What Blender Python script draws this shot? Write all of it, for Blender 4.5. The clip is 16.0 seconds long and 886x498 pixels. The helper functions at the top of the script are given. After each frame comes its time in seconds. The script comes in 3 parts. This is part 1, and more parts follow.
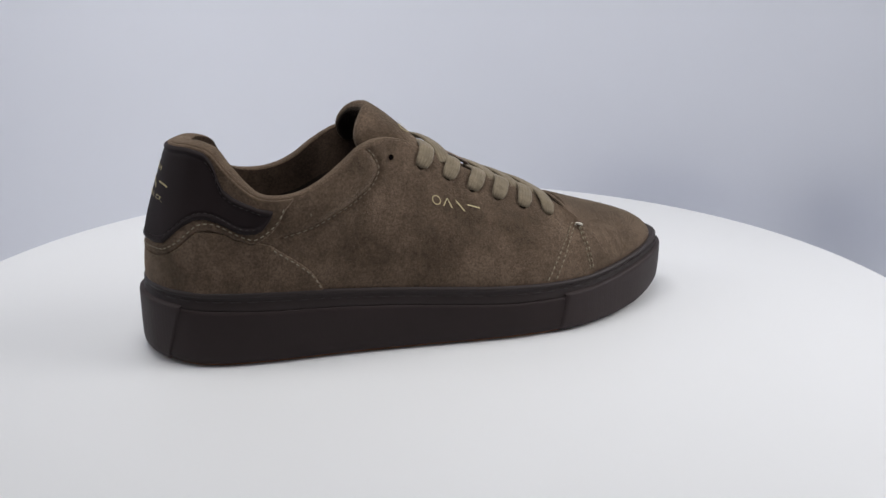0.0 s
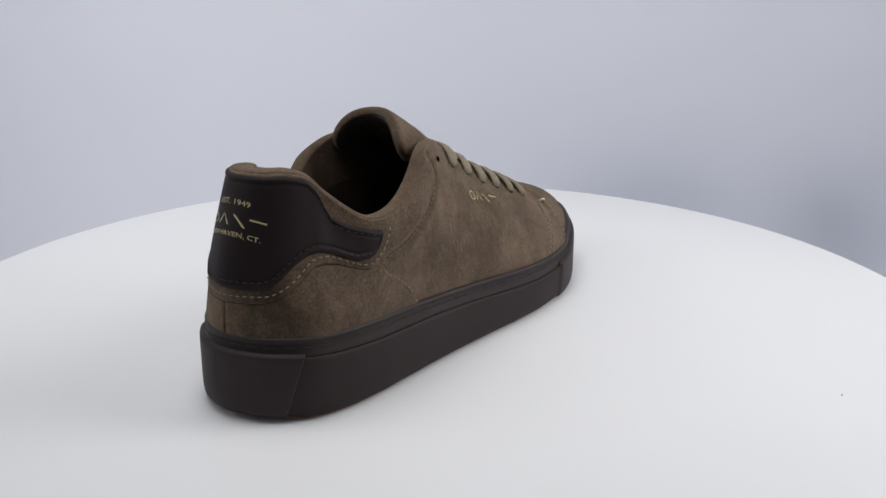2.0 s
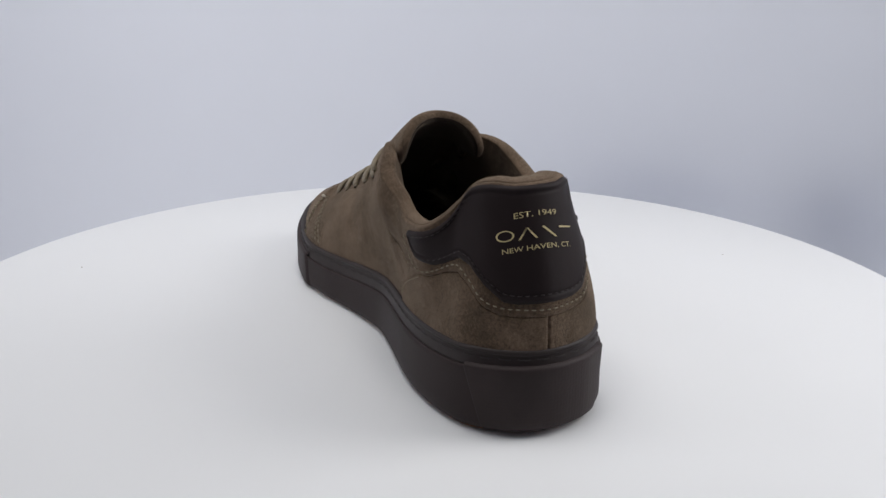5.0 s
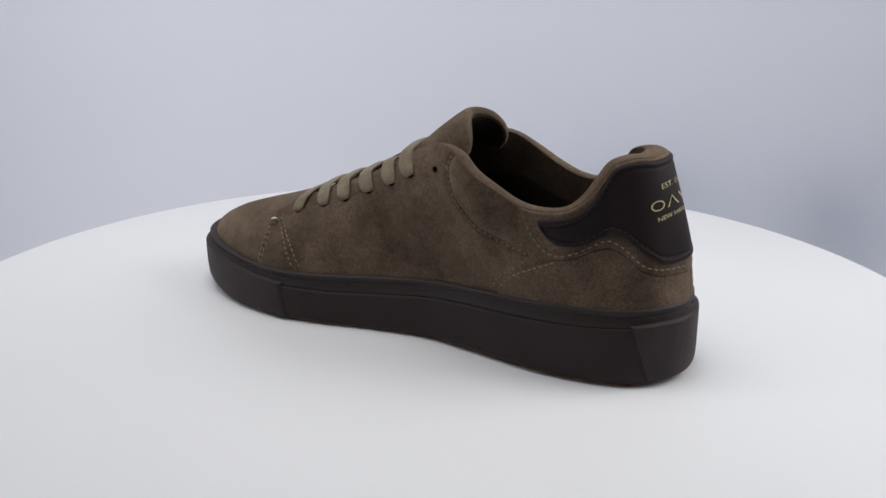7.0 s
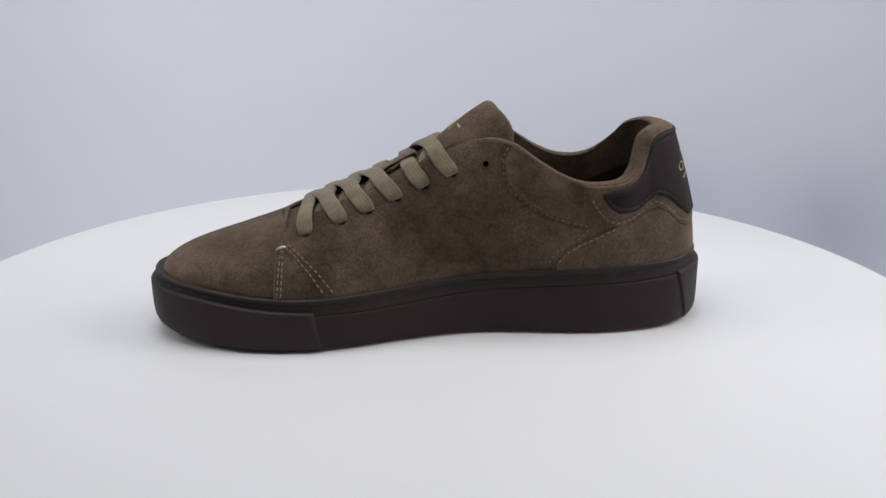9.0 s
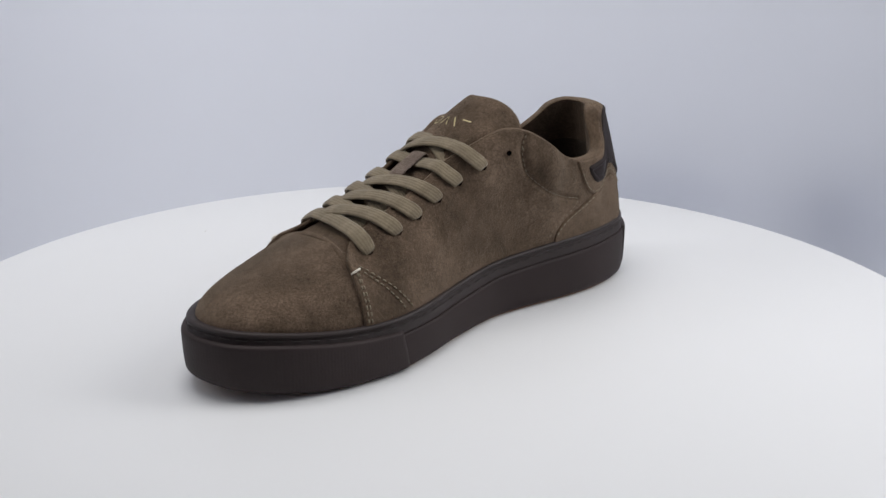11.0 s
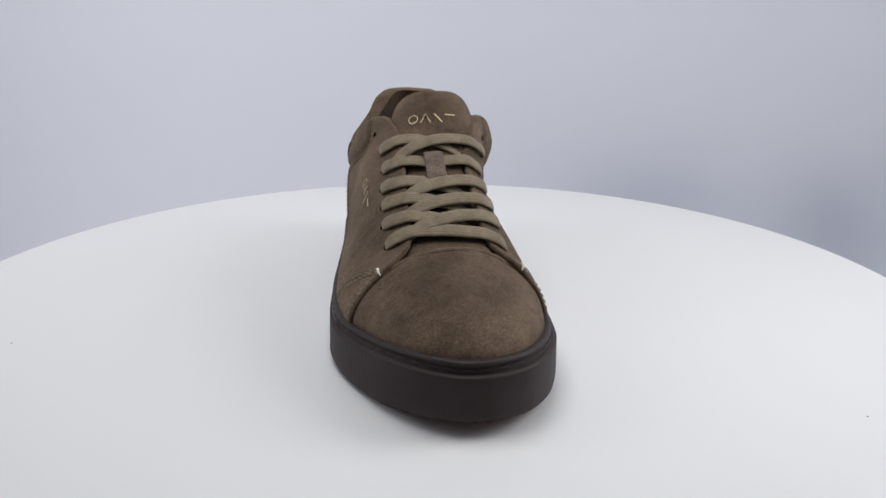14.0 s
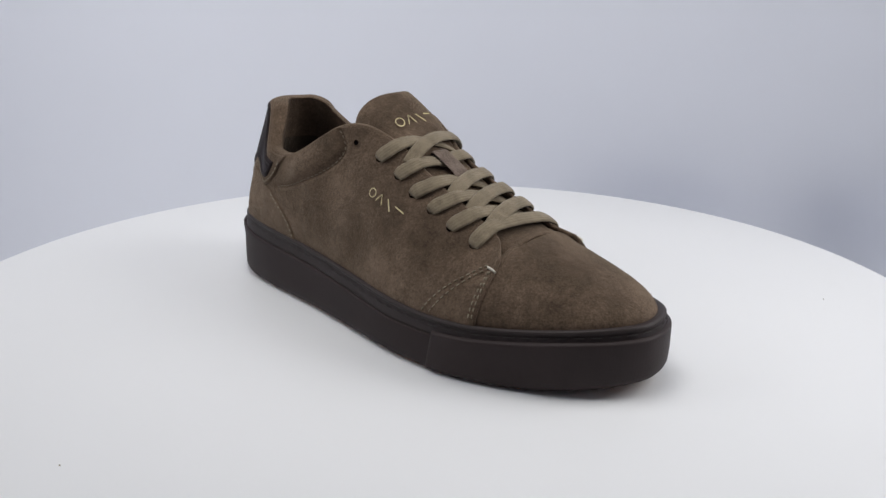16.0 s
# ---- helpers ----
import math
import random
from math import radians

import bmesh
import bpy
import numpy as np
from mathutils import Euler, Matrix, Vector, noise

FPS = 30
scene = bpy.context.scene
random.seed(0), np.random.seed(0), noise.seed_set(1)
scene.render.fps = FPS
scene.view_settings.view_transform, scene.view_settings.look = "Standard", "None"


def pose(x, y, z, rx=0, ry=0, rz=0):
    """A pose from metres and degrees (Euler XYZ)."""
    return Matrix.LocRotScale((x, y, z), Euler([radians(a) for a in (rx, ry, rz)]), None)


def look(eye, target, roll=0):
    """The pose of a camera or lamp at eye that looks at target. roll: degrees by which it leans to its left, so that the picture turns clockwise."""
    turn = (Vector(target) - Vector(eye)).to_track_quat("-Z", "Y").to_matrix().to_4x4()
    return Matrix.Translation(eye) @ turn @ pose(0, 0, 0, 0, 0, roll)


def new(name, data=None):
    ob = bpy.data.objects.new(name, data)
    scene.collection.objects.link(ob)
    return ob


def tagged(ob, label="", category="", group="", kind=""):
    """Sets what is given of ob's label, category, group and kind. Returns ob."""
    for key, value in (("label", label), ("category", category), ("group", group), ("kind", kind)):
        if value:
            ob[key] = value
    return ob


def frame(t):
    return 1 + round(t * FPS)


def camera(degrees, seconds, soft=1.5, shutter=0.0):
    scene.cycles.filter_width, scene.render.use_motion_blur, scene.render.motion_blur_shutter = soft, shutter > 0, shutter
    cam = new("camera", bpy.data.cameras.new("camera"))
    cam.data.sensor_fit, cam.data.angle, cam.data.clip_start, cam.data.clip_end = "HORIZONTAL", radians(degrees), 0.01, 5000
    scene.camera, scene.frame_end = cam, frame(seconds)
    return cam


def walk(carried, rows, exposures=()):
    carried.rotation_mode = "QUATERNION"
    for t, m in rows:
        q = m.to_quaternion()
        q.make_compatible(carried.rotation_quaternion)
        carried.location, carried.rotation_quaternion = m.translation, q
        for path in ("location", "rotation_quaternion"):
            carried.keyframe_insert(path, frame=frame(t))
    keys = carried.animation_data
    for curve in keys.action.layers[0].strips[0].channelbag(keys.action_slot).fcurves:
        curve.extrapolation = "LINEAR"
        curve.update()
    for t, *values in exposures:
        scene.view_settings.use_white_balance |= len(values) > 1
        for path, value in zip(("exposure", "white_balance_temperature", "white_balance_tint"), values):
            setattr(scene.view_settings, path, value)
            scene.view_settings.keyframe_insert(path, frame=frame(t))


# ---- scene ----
# ---- camera: it stands still before the turntable ----
EYE = (0.0, -0.5053, 0.2036)
cam = camera(50.51, 16.0, soft=1.5)
_yaw, _pitch = radians(1.061), radians(18.226)
AIM = (EYE[0] + math.sin(_yaw) * math.cos(_pitch), EYE[1] + math.cos(_yaw) * math.cos(_pitch), EYE[2] - math.sin(_pitch))
walk(cam, [(0.0, look(EYE, AIM, 0.138)), (16.0, look(EYE, AIM, 0.138))])

# ---- light: a white photo booth with soft lamps, and an added backdrop fill ----
world = bpy.data.worlds.new("world")
scene.world = world
world.use_nodes = True
world.node_tree.nodes["Background"].inputs[0].default_value = (0.80, 0.84, 1.0, 1)
world.node_tree.nodes["Background"].inputs[1].default_value = 0.08
scene.view_settings.exposure = 0.0


def area_lamp(name, eye, target, size, size_y, power, colour, spread):
    lamp = bpy.data.lights.new(name, "AREA")
    lamp.shape, lamp.size, lamp.size_y, lamp.energy, lamp.color = "RECTANGLE", size, size_y, power, colour
    lamp.spread = radians(spread)
    ob = new(name, lamp)
    ob.matrix_world = look(eye, target)
    return ob


area_lamp("booth_top_lamp", (-0.14, -0.05, 0.95), (-0.14, -0.07, 0), 0.6, 0.6, 2.6, (1.0, 0.99, 0.985), 125)
area_lamp("booth_right_panel", (0.56, -0.05, 0.46), (-0.45, -0.16, 0.10), 0.34, 0.5, 2.25, (1.0, 0.99, 0.985), 155)
# added fill lamp, unseen, that brightens the backdrop from the left
area_lamp("backdrop_fill", (-0.72, 0.02, 0.54), (0.05, 0.58, 0.28), 0.4, 0.4, 1.34, (1.0, 0.99, 0.985), 112)


# ---- materials ----
class Nodes:
    def __init__(self, name):
        self.mat = bpy.data.materials.new(name)
        self.mat.use_nodes = True
        self.tree = self.mat.node_tree
        self.bsdf = self.tree.nodes["Principled BSDF"]
        self.coord = self.tree.nodes.new("ShaderNodeTexCoord").outputs["Object"]

    def put(self, **values):
        for key, value in values.items():
            self.bsdf.inputs[key.replace("_", " ")].default_value = value
        return self

    def link(self, a, b):
        self.tree.links.new(a, b)

    def noise(self, scale, detail=4, rough=0.55, stretch=None):
        n = self.tree.nodes.new("ShaderNodeTexNoise")
        n.inputs["Scale"].default_value, n.inputs["Detail"].default_value, n.inputs["Roughness"].default_value = scale, detail, rough
        src = self.coord
        if stretch:
            m = self.tree.nodes.new("ShaderNodeMapping")
            m.inputs["Scale"].default_value = stretch
            self.link(src, m.inputs["Vector"])
            src = m.outputs["Vector"]
        self.link(src, n.inputs["Vector"])
        return n.outputs["Fac"]

    def ramp(self, fac, stops):
        r = self.tree.nodes.new("ShaderNodeValToRGB")
        while len(r.color_ramp.elements) < len(stops):
            r.color_ramp.elements.new(0.5)
        for e, (at, c) in zip(r.color_ramp.elements, stops):
            e.position, e.color = at, (*c, 1) if len(c) == 3 else c
        self.link(fac, r.inputs["Fac"])
        return r.outputs["Color"]

    def mix(self, a, b, fac, kind="MIX"):
        m = self.tree.nodes.new("ShaderNodeMix")
        m.data_type, m.blend_type = "RGBA", kind
        for sock, v in ((m.inputs[0], fac), (m.inputs[6], a), (m.inputs[7], b)):
            if isinstance(v, bpy.types.NodeSocket):
                self.link(v, sock)
            else:
                sock.default_value = v if isinstance(v, (int, float)) else (*v, 1)
        return m.outputs[2]

    def base(self, colour):
        self.link(colour, self.bsdf.inputs["Base Color"])
        return self

    def bump(self, fac, strength, distance):
        b = self.tree.nodes.new("ShaderNodeBump")
        b.inputs["Strength"].default_value, b.inputs["Distance"].default_value = strength, distance
        self.link(fac, b.inputs["Height"])
        if self.bsdf.inputs["Normal"].is_linked:
            self.link(self.bsdf.inputs["Normal"].links[0].from_socket, b.inputs["Normal"])
        self.link(b.outputs["Normal"], self.bsdf.inputs["Normal"])
        return self


def suede(name, dark, light):
    m = Nodes(name)
    big = m.ramp(m.noise(24, 5, 0.58), [(0.36, dark), (0.64, light)])
    nap = m.ramp(m.noise(230, 4, 0.65), [(0.3, (0.78,) * 3), (0.7, (1.20,) * 3)])
    fine = m.ramp(m.noise(800, 4, 0.75), [(0.35, (0.60,) * 3), (0.66, (1.36,) * 3)])
    blot = m.ramp(m.noise(75, 3, 0.6), [(0.34, (0.86,) * 3), (0.66, (1.12,) * 3)])
    big = m.mix(big, blot, 0.9, "MULTIPLY")
    fibre = m.ramp(m.noise(1000, 2, 0.5), [(0.66, (0, 0, 0)), (0.74, (0.55,) * 3)])
    m.base(m.mix(m.mix(m.mix(big, nap, 0.8, "MULTIPLY"), fine, 0.9, "MULTIPLY"), light, fibre))
    m.put(Roughness=0.95, Sheen_Weight=0.32, Sheen_Roughness=0.5, Sheen_Tint=(0.75, 0.62, 0.48, 1), Specular_IOR_Level=0.12)
    m.bump(m.noise(1300, 4, 0.7), 0.7, 0.0008)
    m.bump(m.noise(180, 4, 0.6), 0.3, 0.0014)
    return m.mat


SUEDE = suede("suede", (0.067, 0.0450, 0.0295), (0.151, 0.1050, 0.0730))
LOOP = suede("loop_suede", (0.105, 0.079, 0.066), (0.185, 0.143, 0.120))
# darker copy of the lining: the shade deep in the shoe is in its colour
INNER_SHADED = suede("shaded_lining", (0.014, 0.0092, 0.0070), (0.026, 0.0175, 0.013))
LINING = suede("lining", (0.034, 0.0205, 0.0140), (0.058, 0.0370, 0.0250))


def plain(name, colour, rough, **more):
    m = Nodes(name)
    v = m.ramp(m.noise(30, 4), [(0.3, tuple(0.88 * c for c in colour)), (0.7, tuple(1.1 * c for c in colour))])
    m.base(v).put(Roughness=rough, **more)
    m.bump(m.noise(700, 3), 0.15, 0.0004)
    return m.mat


RUBBER = plain("dark_brown_rubber", (0.0265, 0.0175, 0.0172), 0.6, Specular_IOR_Level=0.22)
WELT = plain("welt_leather", (0.029, 0.0205, 0.0195), 0.52, Specular_IOR_Level=0.28)
WELT_THREAD = plain("welt_thread", (0.024, 0.017, 0.016), 0.7)
GUM = plain("gum_rubber", (0.22, 0.095, 0.036), 0.5)
LEATHER = plain("dark_leather", (0.0165, 0.0105, 0.0108), 0.6, Specular_IOR_Level=0.17)
THREAD = plain("pale_thread", (0.29, 0.245, 0.17), 0.8)
DULL_THREAD = plain("dull_thread", (0.25, 0.20, 0.14), 0.8)
TACK = plain("cream_thread", (0.75, 0.70, 0.60), 0.8)
# near-black colour that paints the shade inside the punched eyelets
HOLE_SHADE = plain("eyelet_shade", (0.004, 0.003, 0.003), 1.0, Specular_IOR_Level=0.0)
GOLD = plain("gold_foil", (0.54, 0.45, 0.23), 0.45)
COLLAR = suede("collar_suede", (0.075, 0.050, 0.033), (0.120, 0.082, 0.055))


def guard_rubber():
    m = Nodes("ribbed_rubber")
    v = m.tree.nodes.new("ShaderNodeTexVoronoi")
    v.inputs["Scale"].default_value, v.inputs["Randomness"].default_value = 620, 0.35
    m.link(m.coord, v.inputs["Vector"])
    m.base(m.ramp(m.noise(40, 4), [(0.3, (0.0272, 0.0183, 0.0180)), (0.7, (0.035, 0.0240, 0.0236))])).put(Roughness=0.6, Specular_IOR_Level=0.25)
    m.bump(v.outputs["Distance"], 0.24, 0.0005)
    return m.mat


GUARD = guard_rubber()


def lace_cotton():
    m = Nodes("lace_cotton")
    weave = m.noise(1900, 3, 0.6)
    tone = m.ramp(m.noise(160, 4, 0.65), [(0.3, (0.150, 0.119, 0.078)), (0.7, (0.232, 0.188, 0.127))])
    m.base(m.mix(tone, m.ramp(weave, [(0.35, (0.72,) * 3), (0.62, (1.15,) * 3)]), 0.7, "MULTIPLY"))
    m.put(Roughness=0.9, Sheen_Weight=0.2, Specular_IOR_Level=0.2)
    m.bump(weave, 0.35, 0.0004)
    return m.mat


LACE = lace_cotton()


def matt_white(name, colour, rough):
    m = Nodes(name)
    m.base(m.ramp(m.noise(6, 3), [(0.3, tuple(0.985 * c for c in colour)), (0.7, colour)])).put(Roughness=rough)
    m.bump(m.noise(1200, 2), 0.05, 0.0002)
    return m.mat


WHITE = matt_white("white_laminate", (0.752, 0.758, 0.768), 0.5)
BACKDROP = matt_white("white_backdrop", (0.772, 0.792, 0.855), 0.9)

# ---- shoe shape, in centimetres: x to the toe, y to the inner side, z up ----
def spline(pts, t, closed=False):
    """Points of a Catmull-Rom curve through pts at the indices t."""
    p = np.asarray(pts, float)
    n = len(p)
    t = np.asarray(t, float)
    i = np.floor(t).astype(int)
    if closed:
        ids = [(i + k) % n for k in (-1, 0, 1, 2)]
    else:
        i = np.clip(i, 0, n - 2)
        ids = [np.clip(i + k, 0, n - 1) for k in (-1, 0, 1, 2)]
    f = (t - i).reshape(t.shape + (1,) * (p.ndim - 1))
    a, b, c, d = (p[k] for k in ids)
    return b + 0.5 * f * (c - a + f * (2 * a - 5 * b + 4 * c - d + f * (3 * (b - c) + d - a)))


def even(pts, n, closed=False):
    """n points evenly spaced along the curve through pts."""
    m = len(pts)
    fine = spline(pts, np.linspace(0, m if closed else m - 1, 40 * m), closed)
    run = np.r_[0, np.cumsum(np.linalg.norm(np.diff(fine, axis=0), axis=1))]
    want = np.linspace(0, run[-1], n + 1)[:-1] if closed else np.linspace(0, run[-1], n)
    return np.stack([np.interp(want, run, fine[:, k]) for k in range(fine.shape[1])], 1)


SPREAD = -.1  # the outer side stands a little fuller
OUTLINE = [(15.09, .46), (14.84, -.62), (13.84, -1.97), (12.10, -3.31), (10.0, -4.36), (8, -5.12), (6.2, -5.47), (4, -5.53), (2, -5.38),
           (0, -5.12), (-2, -4.86), (-4, -4.63), (-6, -4.46), (-8, -4.33), (-10, -4.18), (-12.07, -3.82), (-13.71, -3.13),
           (-14.92, -1.81), (-15.39, -.66), (-15.52, .3), (-15.38, 1.26), (-14.85, 2.3), (-13.66, 3.46), (-12.04, 4.05), (-10, 4.33),
           (-8, 4.29), (-6, 4.05), (-4, 3.79), (-2.3, 3.68), (-.79, 3.86), (.61, 4.15), (2.12, 4.52), (4, 5.06), (6.2, 5.46),
           (8.03, 5.37), (10.16, 5.0), (12.36, 4.21), (14.05, 3.06), (14.85, 1.75)]
OUTLINE = [(x, y + SPREAD * min(max(-y / 3, 0), 1) * min(max((9 - x) / 6, 0), 1)) for x, y in OUTLINE]
RIM = even(OUTLINE, 360, True)
_d = np.roll(RIM, -1, 0) - np.roll(RIM, 1, 0)
RIM_N = np.stack([-_d[:, 1], _d[:, 0]], 1) / np.linalg.norm(_d, axis=1)[:, None]
if (RIM_N * RIM).sum() < 0:
    RIM_N = -RIM_N
RIM_N = sum(np.roll(RIM_N, k, 0) for k in range(-4, 5))
RIM_N /= np.linalg.norm(RIM_N, axis=1)[:, None]


def smooth_table(x, xs, zs):
    g = np.linspace(-17, 17, 341)
    v = np.interp(g, xs, zs)
    k = np.hanning(25)
    v = np.convolve(np.pad(v, 12, mode="edge"), k / k.sum(), "valid")
    return np.interp(x, g, v)


def groove_z(x):
    return smooth_table(x, (-15.6, -13, -10, -6, -3, 0, 3, 6, 8, 10, 12.5, 15), (3.2, 3.0, 2.83, 2.67, 2.47, 2.2, 1.98, 1.98, 2.05, 2.25, 2.6, 2.8))


def feather_z(x):
    return smooth_table(x, (-15.3, -13, -10, -7, -4, -1, 2, 5, 8, 10, 12, 14.6), (3.95, 3.85, 3.75, 3.6, 3.4, 3.17, 2.93, 2.8, 2.8, 2.95, 3.2, 3.5))


def bottom_z(x):
    return 0.56 * np.clip((x - 9.5) / 5.5, 0, 1) ** 2 + 0.15 * np.clip((-x - 12.5) / 3, 0, 1) ** 2


FEATHER_IN = 0.5


def feather(side, x):
    """The point of the feather line at x on the outer (-1) or inner (1) side, and its outward direction in plan."""
    c = RIM[:, 1].copy()
    keep = (c < 0.4) if side < 0 else (c >= 0.4)
    p, n = RIM[keep] - RIM_N[keep] * FEATHER_IN, RIM_N[keep]
    o = np.argsort(p[:, 0])
    b = np.array([np.interp(x, p[o, 0], p[o, k]) for k in (0, 1)])
    m = np.array([np.interp(x, p[o, 0], n[o, k]) for k in (0, 1)])
    return np.array([*b, feather_z(b[0]) - 0.06]), np.array([*(m / np.linalg.norm(m)), 0])


UP = np.array([0, 0, 1.0])


def station(side, xb, top, fall, k1, k2, lean):
    """Bezier points of the wall from the feather line to the top point."""
    b, n = feather(side, xb)
    t = np.array(top, float)
    reach = np.linalg.norm(t - b)
    a, f = np.radians(lean), np.radians(fall)
    return np.stack([b, b + k1 * reach * (UP * np.cos(a) - n * np.sin(a)), t + k2 * reach * (n * np.cos(f) - UP * np.sin(f)), t])


# the quarters: x on the feather line, top point, fall of the surface at the top, handle lengths, lean at the foot
QUARTER_ROWS = [(8.15, 7.95, -2.6, 5.55, 38, .30, .33, 4), (7.3, 7.2, -1.8, 6.1, 34, .30, .33, 4), (6, 6.3, -1.5, 6.55, 30, .30, .33, 4),
                (4, 4.4, -1.45, 7.36, 28, .30, .33, 5), (2, 2.4, -1.4, 8.18, 29, .32, .30, 6), (0, .6, -1.35, 9.12, 32, .33, .28, 6),
                (-1.5, -.8, -1.45, 9.85, 38, .34, .26, 4), (-3, -2.2, -1.85, 10.45, 58, .34, .24, 2), (-4, -3.2, -2.25, 10.6, 72, .34, .24, 1),
                (-5, -4.3, -2.75, 10.35, 77, .34, .26, -1), (-6, -5.4, -3.2, 9.65, 78, .34, .28, -2), (-7, -6.6, -3.45, 8.9, 77, .34, .28, -4),
                (-8, -7.7, -3.52, 8.42, 75, .34, .28, -4), (-9, -8.8, -3.5, 8.28, 74, .34, .28, -3), (-10, -9.75, -3.4, 8.45, 76, .34, .28, -2),
                (-11, -10.5, -2.9, 9.0, 80, .34, .28, 0), (-12, -11.2, -2.22, 9.8, 82, .34, .28, 0), (-13, -11.75, -1.75, 10.5, 80, .34, .28, 2),
                (-14.1, -12.55, -1.2, 10.8, 76, .34, .28, 4), (-14.8, -13.15, -.5, 10.8, 74, .34, .28, 5)]


def quarter_stations():
    rows = [station(-1, x, (tx, ty, tz), f, k1, k2, l) for x, tx, ty, tz, f, k1, k2, l in QUARTER_ROWS]
    b, n = np.array([-15.02, .33, feather_z(-15.0) - .06]), np.array([-1.0, 0, 0])
    t = np.array([-13.3, .33, 10.78])
    rows.append(np.stack([b, b + 2.4 * UP + (-.1, 0, 0), t + 2.0 * (n * np.cos(1.27) - UP * np.sin(1.27)), t]))
    for x, tx, ty, tz, f, k1, k2, l in reversed(QUARTER_ROWS):
        # the inner ankle stands straighter, and its collar dips further back
        w = float(np.interp(x, (-14, -11, -7.5, -5.5), (0, 1, 1, 0)))
        back = float(np.interp(x, (-13.5, -12, -11, -10, -9), (.05, -.15, -.35, -.3, 0)))
        top = (tx + back, .66 - ty + .42 * (-6.5 < x < -1) - .12 * w, tz - (.06 if x < -11.5 else .05))
        rows.append(station(1, x, top, f + 9 * w, k1, k2, l + 8 * w))
    return np.array(rows)


def toe_stations():
    """Walls of the toe cap, fanning from the rim to a short ridge on top."""
    a, b = near_rim(6.3, 5.4), near_rim(6.3, -5.4) + len(RIM)
    rows = []
    for i in np.linspace(a, b, 25).round().astype(int) % len(RIM):
        n = np.array([*RIM_N[i], 0])
        p = RIM[i] - RIM_N[i] * FEATHER_IN
        p = np.array([*p, feather_z(p[0]) - .06])
        tx = np.interp(p[0], (6, 8.2, 10, 12, 13.5, 14.6), (7.95, 8.45, 9.3, 10.2, 10.75, 11.0))
        t = np.array([tx, .42, np.interp(tx, (7.9, 8.2, 9.4, 11), (6.26, 6.14, 5.76, 5.28))])
        reach = np.linalg.norm(t - p)
        rows.append(np.stack([p, p + reach * np.interp(p[0], (9, 14), (.30, .22)) * UP - reach * .03 * n, t + .42 * reach * (n - UP * .31 * n[0]) / np.hypot(1, .31 * n[0]), t]))
    rows = np.array(rows)
    rows[:, 3] = .5 * (rows[:, 3] + rows[::-1, 3])
    for _ in range(3):
        rows[1:-1] = .25 * rows[:-2] + .5 * rows[1:-1] + .25 * rows[2:]
    return rows


def near_rim(x, y):
    return int(np.argmin((RIM[:, 0] - x) ** 2 + (RIM[:, 1] - y) ** 2))


def toe_dome():
    """The toe cap as one sheet, from the inner rim over the top to the outer rim, and its normals."""
    S, H = np.meshgrid(np.linspace(0, .5, 80), np.linspace(0, 1, 36), indexing="ij")
    p = np.concatenate([sheet(TS, S, H), sheet(TS, 1 - S, H)[:, -2::-1]], 1)
    for _ in range(14):
        k = np.exp(-((np.arange(p.shape[1]) - 35) / 9.0) ** 2)[None, 1:-1, None] * .5
        p[:, 1:-1] += k * (.5 * p[:, :-2] + .5 * p[:, 2:] - p[:, 1:-1])
    n = np.cross(np.gradient(p, axis=1), np.gradient(p, axis=0))
    n /= np.linalg.norm(n, axis=-1, keepdims=True) + 1e-12
    n *= np.where((n * (p - np.array([9.0, .4, 0]))).sum(-1, keepdims=True) < 0, -1, 1)
    n[-1] = n[-2] + n[-2, ::-1]
    n[-1] /= np.linalg.norm(n[-1], axis=-1, keepdims=True)
    return p, n


def sheet(stations, s, h):
    """Points on the surface of walls: s runs along the stations (0 to 1), h up the wall (0 to 1)."""
    s, h = np.broadcast_arrays(np.asarray(s, float), np.asarray(h, float))
    q = spline(stations, s * (len(stations) - 1))
    h = h[..., None]
    return q[..., 0, :] * (1 - h) ** 3 + 3 * q[..., 1, :] * h * (1 - h) ** 2 + 3 * q[..., 2, :] * h * h * (1 - h) + q[..., 3, :] * h ** 3


def sheet_normals(stations, s, h):
    e = 1e-3
    du = sheet(stations, np.minimum(s + e, 1), h) - sheet(stations, np.maximum(s - e, 0), h)
    dv = sheet(stations, s, np.minimum(h + e, 1)) - sheet(stations, s, np.maximum(h - e, 0))
    n = np.cross(dv, du)
    n /= np.linalg.norm(n, axis=-1, keepdims=True) + 1e-12
    return n


QS, TS = quarter_stations(), toe_stations()


# ---- mesh helpers ----
CM = 0.01


def part(name, verts, faces, material, parent=None, label="", smooth=True):
    mesh = bpy.data.meshes.new(name)
    mesh.from_pydata([tuple(v) for v in np.asarray(verts, float) * CM], [], [tuple(int(i) for i in f) for f in faces])
    mesh.materials.append(material)
    bm = bmesh.new()
    bm.from_mesh(mesh)
    bmesh.ops.remove_doubles(bm, verts=bm.verts, dist=2e-6)
    bmesh.ops.recalc_face_normals(bm, faces=bm.faces)
    bm.to_mesh(mesh)
    bm.free()
    for p in mesh.polygons:
        p.use_smooth = smooth
    ob = new(name, mesh)
    ob.parent = parent
    return tagged(ob, label=label)


def grid_faces(n, m, wrap_n=False, wrap_m=False, start=0):
    out = []
    for i in range(n if wrap_n else n - 1):
        for j in range(m if wrap_m else m - 1):
            a, b = i * m, (i + 1) % n * m
            k = (j + 1) % m
            out.append((start + a + j, start + b + j, start + b + k, start + a + k))
    return out


